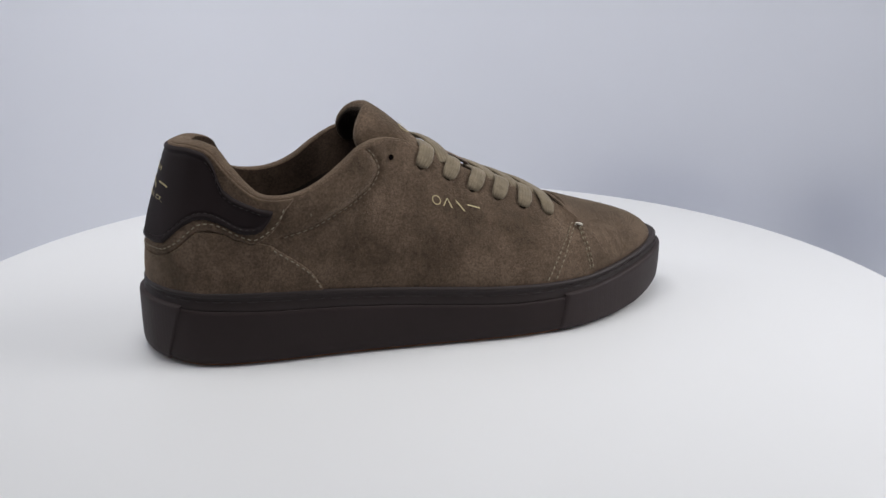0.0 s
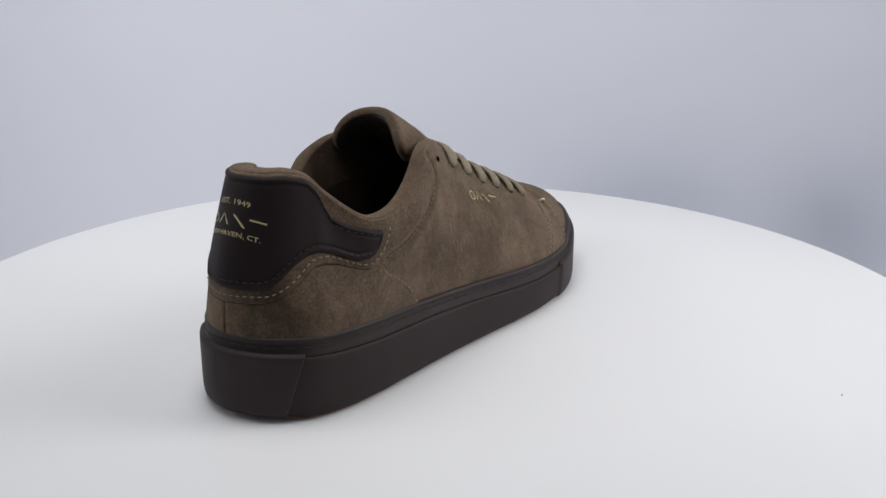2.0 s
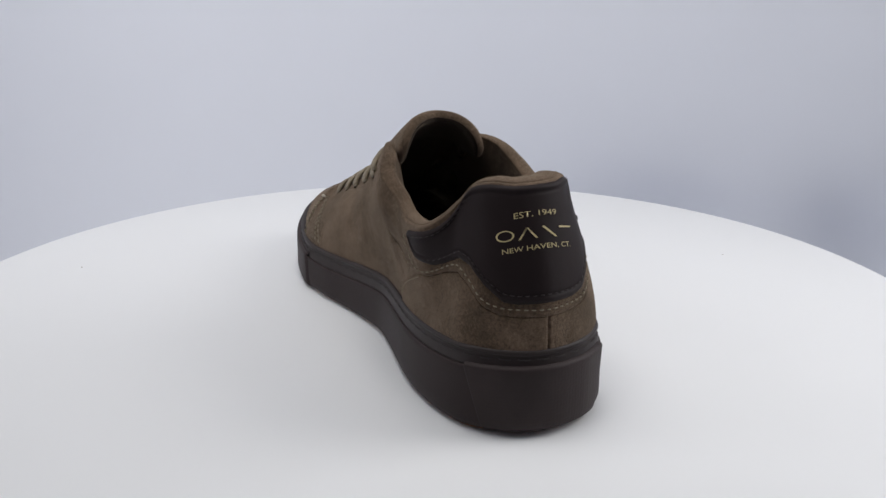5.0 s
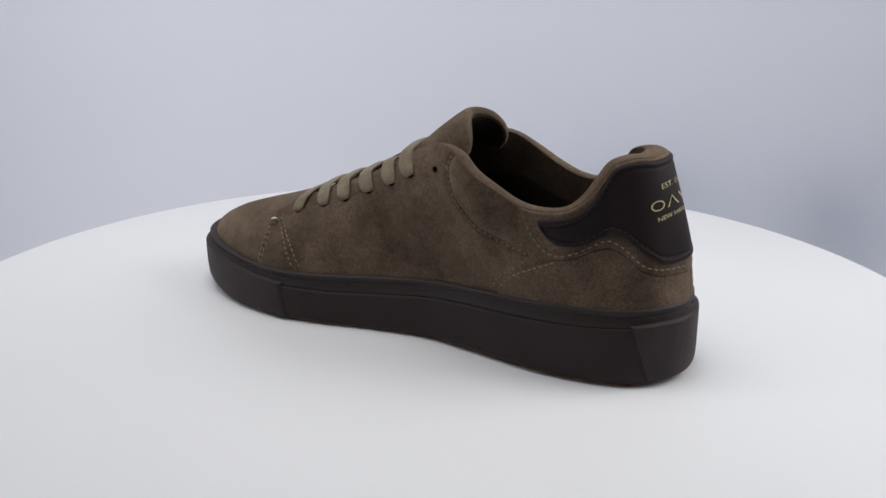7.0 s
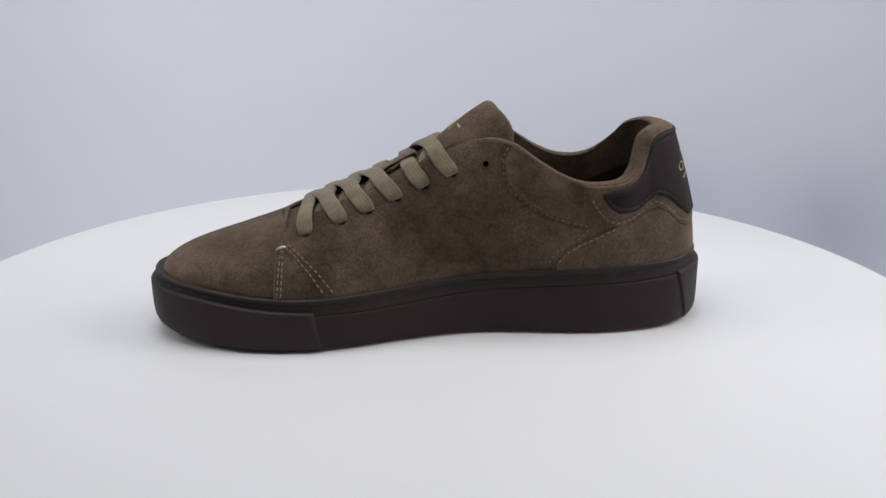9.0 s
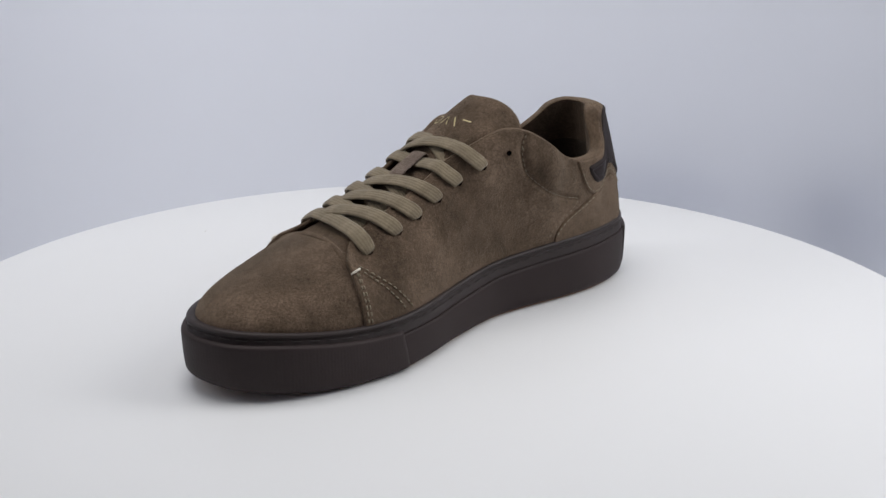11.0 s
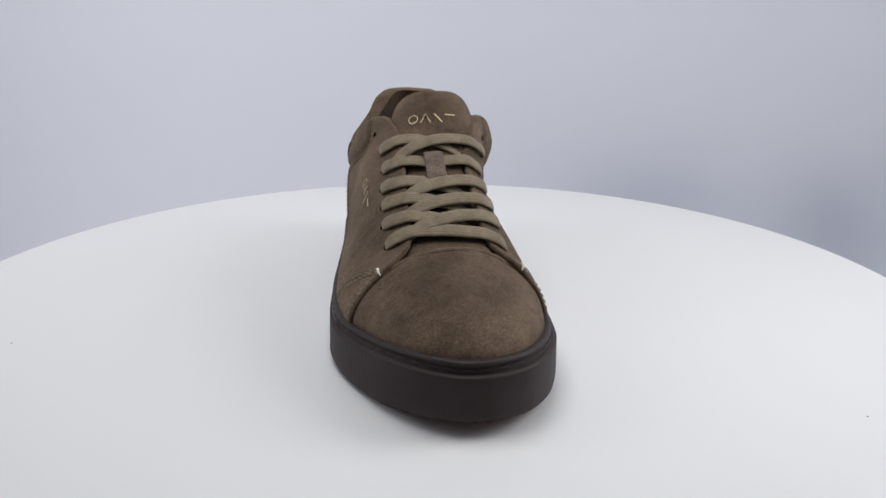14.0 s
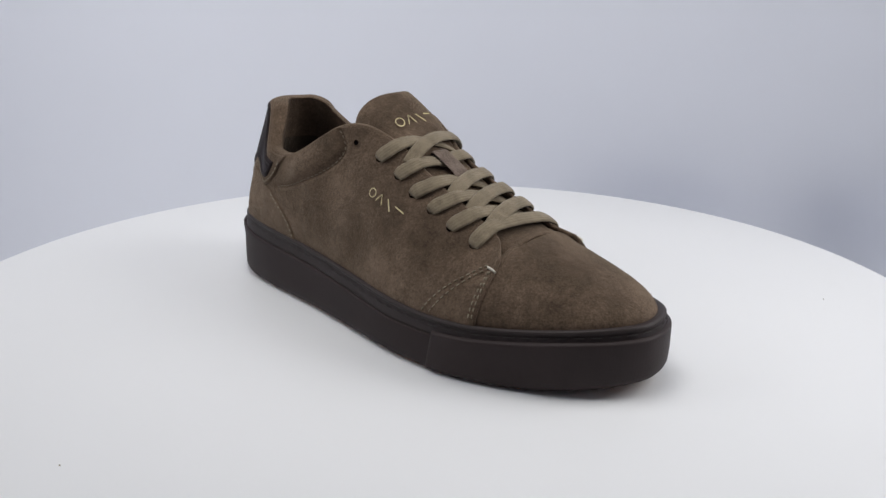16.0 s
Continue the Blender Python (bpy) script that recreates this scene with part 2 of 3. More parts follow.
def shell(points, normals, thick):
    """A sheet with thickness: an outer and an inner grid, joined by a rounded rim."""
    n, m = points.shape[:2]
    outer, inner = points.reshape(-1, 3), (points - normals * thick).reshape(-1, 3)
    faces = grid_faces(n, m) + [f[::-1] for f in grid_faces(n, m, start=n * m)]
    ring = [(0, j) for j in range(m)] + [(i, m - 1) for i in range(1, n)] + [(n - 1, j) for j in range(m - 2, -1, -1)] + [(i, 0) for i in range(n - 2, 0, -1)]
    mid = []
    for i, j in ring:
        i2, j2 = min(max(i, 1), n - 2), min(max(j, 1), m - 2)
        d = points[i, j] - points[i2, j2]
        d = d / (np.linalg.norm(d) + 1e-9)
        mid.append(points[i, j] - normals[i, j] * thick / 2 + d * thick * 0.4)
    base = 2 * n * m
    for k in range(len(ring)):
        k2 = (k + 1) % len(ring)
        a, b = ring[k][0] * m + ring[k][1], ring[k2][0] * m + ring[k2][1]
        faces += [(a, b, base + k2, base + k), (base + k, base + k2, n * m + b, n * m + a)]
    return np.concatenate([outer, inner, np.array(mid)]), faces


def nap(verts, faces, points, normals, per_cm2, seed):
    """Adds the short loose fibres of suede to a panel, spread evenly over its outer sheet."""
    rng = np.random.default_rng(seed)
    a, b, c, d = points[:-1, :-1], points[1:, :-1], points[:-1, 1:], points[1:, 1:]
    area = (np.linalg.norm(np.cross(b - a, c - a), axis=-1) + np.linalg.norm(np.cross(b - d, c - d), axis=-1)).ravel() / 2
    cell = rng.choice(area.size, int(area.sum() * per_cm2), p=area / area.sum())
    i, j = np.unravel_index(cell, a.shape[:2])
    u, w = rng.random((2, len(i), 1))
    p = a[i, j] * (1 - u) * (1 - w) + b[i, j] * u * (1 - w) + c[i, j] * (1 - u) * w + d[i, j] * u * w
    n = normals[i, j]
    way = rng.normal(size=(len(i), 3))
    lay = np.cross(n, way)
    lay /= np.linalg.norm(lay, axis=1)[:, None]
    tip = p + (n * rng.uniform(.25, .9, (len(i), 1)) + lay) * rng.uniform(.025, .06, (len(i), 1))
    side = np.cross(n, lay) * .010
    base = p - n * .008
    v = np.stack([base - side, base + side, tip], 1).reshape(-1, 3)
    k = len(verts)
    return np.concatenate([verts, v]), list(faces) + [(k + 3 * q, k + 3 * q + 1, k + 3 * q + 2) for q in range(len(i))]


def loop_sheet(rows):
    """Closed rings of points, one above the other."""
    rows = np.asarray(rows)
    return rows.reshape(-1, 3), grid_faces(rows.shape[0], rows.shape[1], wrap_m=True)


def rim_row(offset, z):
    return np.c_[RIM + RIM_N * np.reshape(offset, (-1, 1)), np.broadcast_to(z, len(RIM))]


# ---- the place: turntable and booth ----
def make_turntable():
    prof = [(0, 0), (0.295, 0), (0.2985, -0.0008), (0.30, -0.003), (0.30, -0.017), (0.298, -0.02), (0, -0.02)]
    n = 192
    rows = [[(r * 100 * math.cos(2 * math.pi * k / n), r * 100 * math.sin(2 * math.pi * k / n), z * 100) for k in range(n)] for r, z in prof]
    table = new("turntable")
    v, f = loop_sheet(rows)
    part("disc", v, f, WHITE, table)
    rows = [[(r * 100 * math.cos(2 * math.pi * k / 64), r * 100 * math.sin(2 * math.pi * k / 64), z * 100) for k in range(64)]
            for r, z in ((0, -0.02), (0.14, -0.02), (0.14, -0.262), (0, -0.262))]
    v, f = loop_sheet(rows)
    part("base", v, f, WHITE, table)
    for at in ((9.1, -20.5), (8.45, 22.2)):
        v, f = disc(np.array([*at, .02]), np.array([0, 0, 1.0]), .032, .02)
        part("speck", v, f, DULL_THREAD, table, "tiny dark dust speck")
    return tagged(table, "round white turntable with a smooth matt top", "turntable")


def make_backdrop():
    # a U-shaped white sheet: floor, soft fillet and wall, with rounded corners
    plan = [(-95, -90), (-95, 5)] + [(-50 - 45 * math.cos(a), 17 + 45 * math.sin(a)) for a in np.linspace(0.1, 1.5, 10)]
    plan += [(-20, 61), (-2, 59.5), (14, 55.5), (28, 48), (40, 37), (51, 23), (61, 8), (69, -8), (71, -30), (71, -90)]
    plan = even(plan, 120)
    t = np.gradient(plan, axis=0)
    inward = np.stack([t[:, 1], -t[:, 0]], 1) / np.linalg.norm(t, axis=1)[:, None]
    if (inward * -plan).sum() < 0:
        inward = -inward
    prof = [(16, FLOOR), (14, FLOOR), (12, FLOOR)] + [(12 - 12 * math.sin(a), FLOOR + 12 - 12 * math.cos(a)) for a in np.linspace(0.02, 1.55, 24)] + [(0, z) for z in (*range(-13, 16), 18, 22, 30, 60, 140)]
    # the sheet is bent to set its tones: it sweeps up slowly on one side, to brighten; on the other it buckles and
    # bellies away under the table's edge, to darken
    i = np.arange(len(plan))
    sweep = 1 / (1 + np.exp((i - 66) / 2.5))
    belly = [(4.6 * np.exp(-((i - 74.0) / 2.8) ** 2), -7.0, 2.2), (6.5 * np.exp(-((i - 79.7) / 1.5) ** 2), -6.5, 2.5),
             (3.0 / (1 + np.exp(-(i - 81) / .6)), -5.0, 3.5)]
    slack = lambda z: sum(-a / (1 + np.exp(np.clip((z - z0) / w, -30, 30))) for a, z0, w in belly) + sweep * .0078 * max(20 - z, 0) ** 2
    pts = np.array([np.c_[plan + inward * (d + slack(z))[:, None], np.full(len(plan), z)] for d, z in prof])
    n = np.cross(np.gradient(pts, axis=0), np.gradient(pts, axis=1))
    n /= np.linalg.norm(n, axis=-1, keepdims=True)
    if n[0, 60, 2] < 0:
        n = -n
    v, f = shell(pts, n, .3)
    tagged(part("backdrop", v, f, BACKDROP), "pale grey-white seamless backdrop sheet behind the turntable", "backdrop", kind="structure")
    x, y = np.meshgrid(np.linspace(-100, 70, 8), np.linspace(-150, 60, 8), indexing="ij")
    pts = np.stack([x, y, np.full(x.shape, FLOOR - .05)], -1)
    v, f = shell(pts, np.broadcast_to((0, 0, 1.0), pts.shape), 1.0)
    tagged(part("floor", v, f, BACKDROP), "white table surface under the turntable", "floor", kind="structure")


FLOOR = -26.0


# ---- the shoe ----
def wall(s, h, lift=0.0):
    """A point of the quarters' surface raised by lift, and its normal."""
    n = sheet_normals(QS, np.asarray(s, float), np.asarray(h, float))
    return sheet(QS, s, h) + n * np.reshape(lift, np.shape(lift) + (1,) * (n.ndim - np.ndim(lift))), n


_S, _H = np.meshgrid(np.linspace(0, 1, 401), np.linspace(0, 1, 101), indexing="ij")
_WALL = sheet(QS, _S, _H)


def locate(point):
    """The place (s, h) on the quarters nearest to a point."""
    k = np.argmin(((_WALL - np.array(point)) ** 2).sum(-1))
    return _S.flat[k], _H.flat[k]


def step(x, width):
    x = np.clip(np.asarray(x) / width, 0, 1)
    return np.sqrt(np.clip(1 - (1 - x) ** 2, 0, 1))


def make_sole(shoe):
    x = RIM[:, 0]
    zb, zg, zf = bottom_z(x), groove_z(x), feather_z(x)
    tuck = .24 * np.clip((x - 9.5) / 4, 0, 1) + .08 * np.clip((-x - 12) / 3, 0, 1)  # toe and heel draw in towards the ground
    rows = [rim_row(-3.0, zb + .17), rim_row(-.35 - tuck, zb + .16), rim_row(-.14 - tuck, zb + .17), rim_row(-.06 - .75 * tuck, zb + .28), rim_row(-.01 - .4 * tuck, zb + .5)]
    rows += [rim_row(-.05 * k - .4 * tuck * (1 - k) ** 2, zb + .5 + (zg - zb - .5) * k) for k in (.2, .4, .6, .9)]
    rows += [rim_row(-.07, zg - .03), rim_row(-.12, zg), rim_row(-.8, zg - .05), rim_row(-3, zg - .05)]
    v, f = loop_sheet(rows)
    part("midsole", v, f, RUBBER, shoe, "dark brown rubber cup sole")
    rows = [rim_row(-.9, zb + .17), rim_row(-.26 - tuck, zb + .165), rim_row(-.24 - tuck, zb + .10), rim_row(-.3 - tuck, zb + .03), rim_row(-.55 - tuck, zb), rim_row(-3.2, zb)]
    v, f = loop_sheet(rows)
    part("outsole", v, f, GUM, shoe, "brown gum rubber outsole")
    rows = [rim_row(-.24, zg - .06), rim_row(-.17, zg + .0), rim_row(-.16, zg + .06), rim_row(-.19, zg + .18), rim_row(-.25, zg * .45 + zf * .55), rim_row(-.31, zf - .24),
            rim_row(-.27, zf - .19), rim_row(-.22, zf - .12), rim_row(-.22, zf - .04), rim_row(-.28, zf + .03), rim_row(-.38, zf + .06), rim_row(-.5, zf + .02), rim_row(-1.2, zf - .1)]
    v, f = loop_sheet(rows)
    welt = part("welt", v, f, WELT, shoe, "dark brown leather welt strip")
    # running stitch sunk into the welt
    line = np.c_[RIM - RIM_N * .225, zg * .5 + zf * .5 + .03]
    v, f = stitches(np.vstack([line, line[:1]]), np.vstack([RIM_N, RIM_N[:1]]) @ np.array([[1, 0, .35], [0, 1, 0]]), .55, .28, .05)
    part("welt_stitching", v, f, WELT_THREAD, welt)
    # ribbed guards round toe and heel
    for name, i0, i1, lean, over in (("toe_guard", near_rim(6.3, 5.3), near_rim(6.1, -5.4) + 360, -2.2, .2), ("heel_guard", near_rim(-13.7, -3.0), near_rim(-13.5, 3.4), 5, .16)):
        n, fr = 150, np.array([0, .03, .08, .16, .3, .45, .6, .75, .88, .95, .985, 1])
        pts = np.zeros((n, len(fr), 3))
        for b, q in enumerate(fr):
            i = np.linspace(i0 + lean * (1 - q), i1 - lean * (1 - q), n)
            base = np.array([np.interp(i % 360, np.arange(361), np.r_[c, c[:1]]) for c in (*RIM.T, *RIM_N.T, zb, zg, tuck)])
            z = base[4] + .16 + (base[5] + over - base[4] - .16) * q
            off = np.interp(z - base[4], (.1, .2, .35, .6, 1.2), (-.2, -.07, -.01, .02, .02)) - .05 * q - base[6] * np.interp(z - base[4], (.17, .28, .5, 1.2, 2), (1, .75, .4, .12, 0))
            e = step(np.minimum(np.arange(n), np.arange(n)[::-1]) * .16, .12) * step((1 - q) * 2.2, .1) * step(q * 2.2 + .08, .1)
            pts[:, b] = np.stack([base[0] + base[2] * (off - .04 + .13 * e), base[1] + base[3] * (off - .04 + .13 * e), z], -1)
            if b == len(fr) - 1:
                pts[:, b] -= np.stack([base[2] * .12, base[3] * .12, 0 * z], -1)
        part(name, pts.reshape(-1, 3), grid_faces(n, len(fr)), GUARD, shoe, "finely ribbed dark rubber guard")


def near_rim(x, y):
    return int(np.argmin((RIM[:, 0] - x) ** 2 + (RIM[:, 1] - y) ** 2))


def stitches(line, normals, length, gap, thick):
    """Short threads laid end to end along a line."""
    line, normals = np.asarray(line, float), np.asarray(normals, float)
    run = np.r_[0, np.cumsum(np.linalg.norm(np.diff(line, axis=0), axis=1))]
    at = lambda d, c: np.array([np.interp(d, run, c[:, k]) for k in range(3)])
    verts, faces = [], []
    d = gap / 2
    while d + length < run[-1]:
        a, b, n = at(d, line), at(d + length, line), at(d + length / 2, normals)
        t = (b - a) / np.linalg.norm(b - a)
        n = n / np.linalg.norm(n)
        w = np.cross(t, n)
        w /= np.linalg.norm(w)
        k = len(verts)
        for q, up, wide in ((0, -.5, .3), (.15, .35, .45), (.5, .55, .5), (.85, .35, .45), (1, -.5, .3)):
            p = a + (b - a) * q
            for c, e in ((-1, -.6), (-.6, .7), (.6, .7), (1, -.6)):
                verts.append(p + w * c * wide * thick + n * thick * (up + e * .6))
        for r in range(4):
            for c in range(4):
                faces.append((k + r * 4 + c, k + r * 4 + (c + 1) % 4, k + r * 4 + 4 + (c + 1) % 4, k + r * 4 + 4 + c))
        d += length + gap
    return np.array(verts), faces


# panel edges as (s, h), from the ankle to the heel's middle, on the outer and the inner side
CAP_LOW = (((.333, .855), (.338, .755), (.346, .648), (.355, .591), (.371, .541), (.385, .533), (.403, .528), (.421, .509), (.432, .484),
            (.442, .430), (.452, .352), (.461, .295), (.474, .280), (.5, .285)),
           ((.325, .88), (.329, .80), (.336, .70), (.343, .64), (.349, .622), (.369, .566), (.396, .541), (.416, .528), (.432, .472), (.446, .365),
            (.461, .283), (.474, .275), (.5, .285)))
CAP_TOP = (((.333, .875), (.339, .888), (.359, .885), (.383, .835), (.398, .822), (.408, .874), (.416, .935), (.430, .98), (.5, .985)),
           ((.325, .905), (.331, .925), (.346, .94), (.375, .925), (.392, .948), (.410, .972), (.430, .985), (.5, .985)))
SEAM = (((.310, 1.0), (.320, .89), (.326, .767), (.335, .673), (.349, .566), (.359, .522), (.381, .509), (.403, .503), (.416, .484),
         (.428, .450), (.435, .396), (.445, .315), (.456, .262), (.470, .240), (.5, .240)),
        ((.305, 1.0), (.312, .855), (.319, .723), (.329, .597), (.343, .516), (.362, .509), (.389, .509), (.413, .478), (.429, .396),
         (.442, .285), (.456, .245), (.470, .238), (.5, .240)))
COUNTER = (((.272, .0), (.275, .06), (.286, .19), (.302, .305), (.322, .425), (.338, .51), (.36, .53), (.5, .3)),
           ((.266, .0), (.269, .11), (.282, .22), (.299, .314), (.32, .403), (.343, .49), (.36, .52), (.5, .3)))


def fold(tables, s):
    """A height read from the outer side's table up to the heel's middle, and from the inner side's beyond it."""
    a, b = (np.array(t) for t in tables)
    return np.where(s > .5, np.interp(1 - s, b[:, 0], b[:, 1]), np.interp(s, a[:, 0], a[:, 1]))


def patch(s0, s1, low, high, lift, thick, ns=170, nh=36, edge=.12, emboss=False):
    """A raised panel on the quarters; its edges sink into them."""
    s = np.linspace(s0, s1, ns)
    lo, hi = low(s), high(s)
    v = .5 - .5 * np.cos(np.linspace(0, np.pi, nh))
    S = np.repeat(s[:, None], nh, 1)
    H = lo[:, None] + (hi - lo)[:, None] * v
    p, n = wall(S, H)
    size = np.linalg.norm(np.diff(p, axis=1), axis=2)
    up = np.concatenate([np.zeros((ns, 1)), np.cumsum(size, 1)], 1)
    along = np.r_[0, np.cumsum(np.linalg.norm(np.diff(p[:, nh // 2], axis=0), axis=1))]
    d = np.minimum(np.minimum(up, up[:, -1:] - up), np.minimum(along, along[-1] - along)[:, None])
    off = lift - .05 + (thick + .05) * step(d, edge)
    if emboss:
        off = off - .035 * np.exp(-((d - .36) / .07) ** 2) + .035 * np.exp(-((d - .22) / .09) ** 2)
    q = p + n * off[..., None]
    v, f = q.reshape(-1, 3), grid_faces(ns, nh)
    return (v, f) if emboss else nap(v, f, q, n, 110, 9)


COLLAR_OUT = [(.221, .985), (.213, .90), (.205, .78), (.212, .69), (.223, .648), (.238, .632), (.259, .634), (.285, .617), (.305, .604), (.325, .572)]
COLLAR_IN = [(.782, .985), (.788, .89), (.790, .79), (.787, .67), (.780, .605), (.754, .54), (.721, .516), (.691, .497), (.700, .371), (.721, .245), (.738, .132), (.745, .03)]


def seam_line(points, n=160):
    q = even(np.array(points, float), n)
    return q[:, 0], np.clip(q[:, 1], 0, 1)


def make_upper(shoe):
    h = np.linspace(0, 1, 60)
    lines = np.concatenate([sheet(QS, *seam_line(c, 120)) for c in (COLLAR_OUT, COLLAR_IN[:8])])
    for name, a, b in (("quarter_outer", 0, .5), ("quarter_inner", .5, 1)):
        S, H = np.meshgrid(np.linspace(a, b, 190), h, indexing="ij")
        p, n = sheet(QS, S, H), sheet_normals(QS, S, H)
        d = np.sqrt(((p[:, :, None, :] - lines[None, None]) ** 2).sum(-1).min(-1))
        ahead = np.clip((.305 - np.where(S > .5, 1 - S, S)) / .03, 0, 1)
        pad = np.exp(-((np.where(S > .5, 1 - S, S) - .26) / .055) ** 2) * np.clip((H - .5) * 4, 0, 1) * np.clip((1.03 - H) * 5, .2, 1) * ahead
        creases = np.array([[noise.noise(Vector(q * .45)) + .5 * noise.noise(Vector(q * 1.1)) for q in row] for row in p])
        off = .1 - .12 * np.exp(-(d / .15) ** 2) + np.where(S > .5, .25, .26) * pad * np.clip(d / .4, 0, 1) + .07 * np.exp(-(np.minimum(S, 1 - S) / .022) ** 2) + .075 * ahead * creases * np.sin(np.pi * np.clip(H, 0, 1))
        v, f = shell(p + n * off[..., None], n, .24)
        v, f = nap(v, f, p + n * off[..., None], n, 110, 7)
        part(name, v, f, SUEDE, shoe)
    p, n = toe_dome()
    v, f = shell(p + n * .03, n, .2)
    v, f = nap(v, f, p + n * .03, n, 110, 5)
    part("toe_vamp", v, f, SUEDE, shoe)
    # the folded edge of the toe piece runs across the throat from tack to tack
    a, b = wall(.004, .80, .1)[0], wall(1 - .004, .80, .1)[0]
    cloud = (p + n * .03).reshape(-1, 3)
    path = []
    for k in np.linspace(0, 1, 25):
        q = a * (1 - k) + b * k + np.array([-.25 * math.sin(math.pi * k), 0, 0])
        w = np.exp(-((cloud[:, :2] - q[:2]) ** 2).sum(1) / .09) + 1e-9
        path.append((q[0], q[1], (cloud[:, 2] * w).sum() / w.sum() + .01))
    v, f = strip(path, np.repeat(np.array([[1.0, 0, -.4]]), 60, 0), .3, .11, 60)
    part("vamp_edge", v, f, SUEDE, shoe, "folded suede edge across the throat")
    # panels of the heel
    for a, b in ((.272, .5), (.5, .734)):  # two halves that meet in a seam down the back
        v, f = patch(a, b, lambda s: 0 * s, lambda s: np.maximum(np.minimum(fold(COUNTER, s), fold(SEAM, s) - .03), .02), .1, .10, edge=.06)
        part("heel_counter", v, f, SUEDE, shoe)
    v, f = patch(.308, .697, lambda s: fold(SEAM, s) - .035, lambda s: 0 * s + 1.0, .1, .12)
    part("heel_tab", v, f, SUEDE, shoe)
    v, f = patch(.333, .675, lambda s: fold(CAP_LOW, s), lambda s: fold(CAP_TOP, s), .15, .17, 260, 60, .16, True)
    part("heel_cap", v, f, LEATHER, shoe, "smooth dark brown leather heel cap")
    # seams
    mirror = lambda c: [(1 - s, v) for s, v in reversed(c)]
    full = [*SEAM[0][1:-1], *mirror(SEAM[1][1:-1])]
    for pts, lift, thread in ((full, .235, THREAD), (COUNTER[0][1:6], .20, THREAD), (mirror(COUNTER[1][1:6]), .20, THREAD),
                              (COLLAR_OUT, .05, DULL_THREAD), (COLLAR_IN, .08, DULL_THREAD)):
        s, hh = seam_line([(a, b + .012) for a, b in pts] if pts is full else [(a, max(b - .03, .01)) for a, b in pts] if lift == .20 else pts)
        p, n = wall(s, hh, lift)
        v, f = stitches(p, n, .19, .14, .058 if thread is THREAD else .055)
        part("stitching", v, f, thread, shoe, "pale thread seam")
    low, top = np.linspace(.346, .662, 90), np.linspace(.346, .43, 40)
    for s, hh in ((low, fold(CAP_LOW, low) + .05), (top, fold(CAP_TOP, top) - .065), (1.008 - top[::-1], fold(CAP_TOP, 1.008 - top[::-1]) - .065)):
        p, n = wall(s, hh, .315)
        v, f = stitches(p, n, .2, .12, .045)
        part("stitching", v, f, WELT_THREAD, shoe, "dull brown thread seam on the heel cap")
    # doubled seams of the toe, with a bar tack at their peak
    for flip in (False, True):
        for pts in ([(.011, .735), (.040, .37), (.056, .03)], [(.017, .72), (.046, .37), (.062, .03)], [(.007, .735), (.006, .40), (.005, .04)], [(.011, .70), (.012, .40), (.011, .04)]):
            s, hh = seam_line([(a, b + .05 * b) for a, b in pts], 60)
            p, n = wall(1 - s if flip else s, hh, .135 + .07 * np.exp(-(s / .022) ** 2))
            v, f = stitches(p, n, .2, .13, .06)
            part("stitching", v, f, THREAD, shoe, "pale thread seam")
        p, n = wall(1 - .004 if flip else .004, .80, .2)
        d = np.array([.9, 0, -.25])
        v, f = stitches(np.stack([p + d * .2, p - d * .35]), np.stack([n, n]), .5, .02, .13)
        part("bar_tack", v, f, TACK, shoe, "short cream thread bar tack")
    for s, hh in ((.189, .845), (.811, .80)):
        p, n = wall(s, hh, .225)
        v, f = disc(p, n, .12, .0)
        part("eyelet", v, f, HOLE_SHADE, shoe, "flat black disc for the shade in an eyelet hole")
    for at, along in (((-7.35, -3.95, 7.55), (.08, 0, 1)), ((-3.55, 3.9, 9.75), (.5, 0, 1))):
        p, n = wall(*locate(at), .17)
        d = np.array(along) * .28
        v, f = stitches(np.stack([p - d, p + d]), np.stack([n, n]), .34, .05, .045)
        part("loose_thread", v, f, THREAD, shoe, "short loose thread end")
    # lining: rolls over the collar and runs down to the footbed, its colour darkened deeper down for shade
    s = np.linspace(.125, .875, 220)
    e, n = wall(s, np.ones_like(s), 0.0)
    inward = np.c_[-n[:, :2], np.zeros(len(s))]
    k = np.hanning(33) / np.hanning(33).sum()
    inward = np.stack([np.convolve(np.pad(c, 16, mode="edge"), k, "valid") for c in inward.T], 1)
    inward /= np.linalg.norm(inward, axis=1)[:, None]
    r = np.interp(np.where(s > .5, 1 - s, s), (.125, .16, .2, .25, .38, .43, .5), (.1, .12, .24, .32, .32, .42, .46))[:, None]
    rows = [e + n * .09 - UP * .12]
    for a in np.linspace(.0, np.pi, 9):
        rows.append(e + n * .1 + inward * (r + .05) * (1 - np.cos(a)) + UP * (.05 + r * np.interp(np.abs(s - .5), (.1, .2), (.12, .22))[:, None]) * np.sin(a))
    b = sheet(QS, s, np.zeros_like(s))
    for k in (.12, .38, .6, .8, 1):
        low = b + inward * .7
        low[:, 2] = 4.3
        rows.append(rows[9] * (1 - k) + low * k - n * .25 * np.sin(np.pi * k))
    rows = np.array(rows)
    v, f = rows[:10].reshape(-1, 3), grid_faces(10, len(s))
    out = np.cross(np.gradient(rows[:10], axis=1), np.gradient(rows[:10], axis=0))
    out /= np.linalg.norm(out, axis=-1, keepdims=True) + 1e-9
    out *= np.where(out[5:6, :, 2:] < 0, -1, 1)
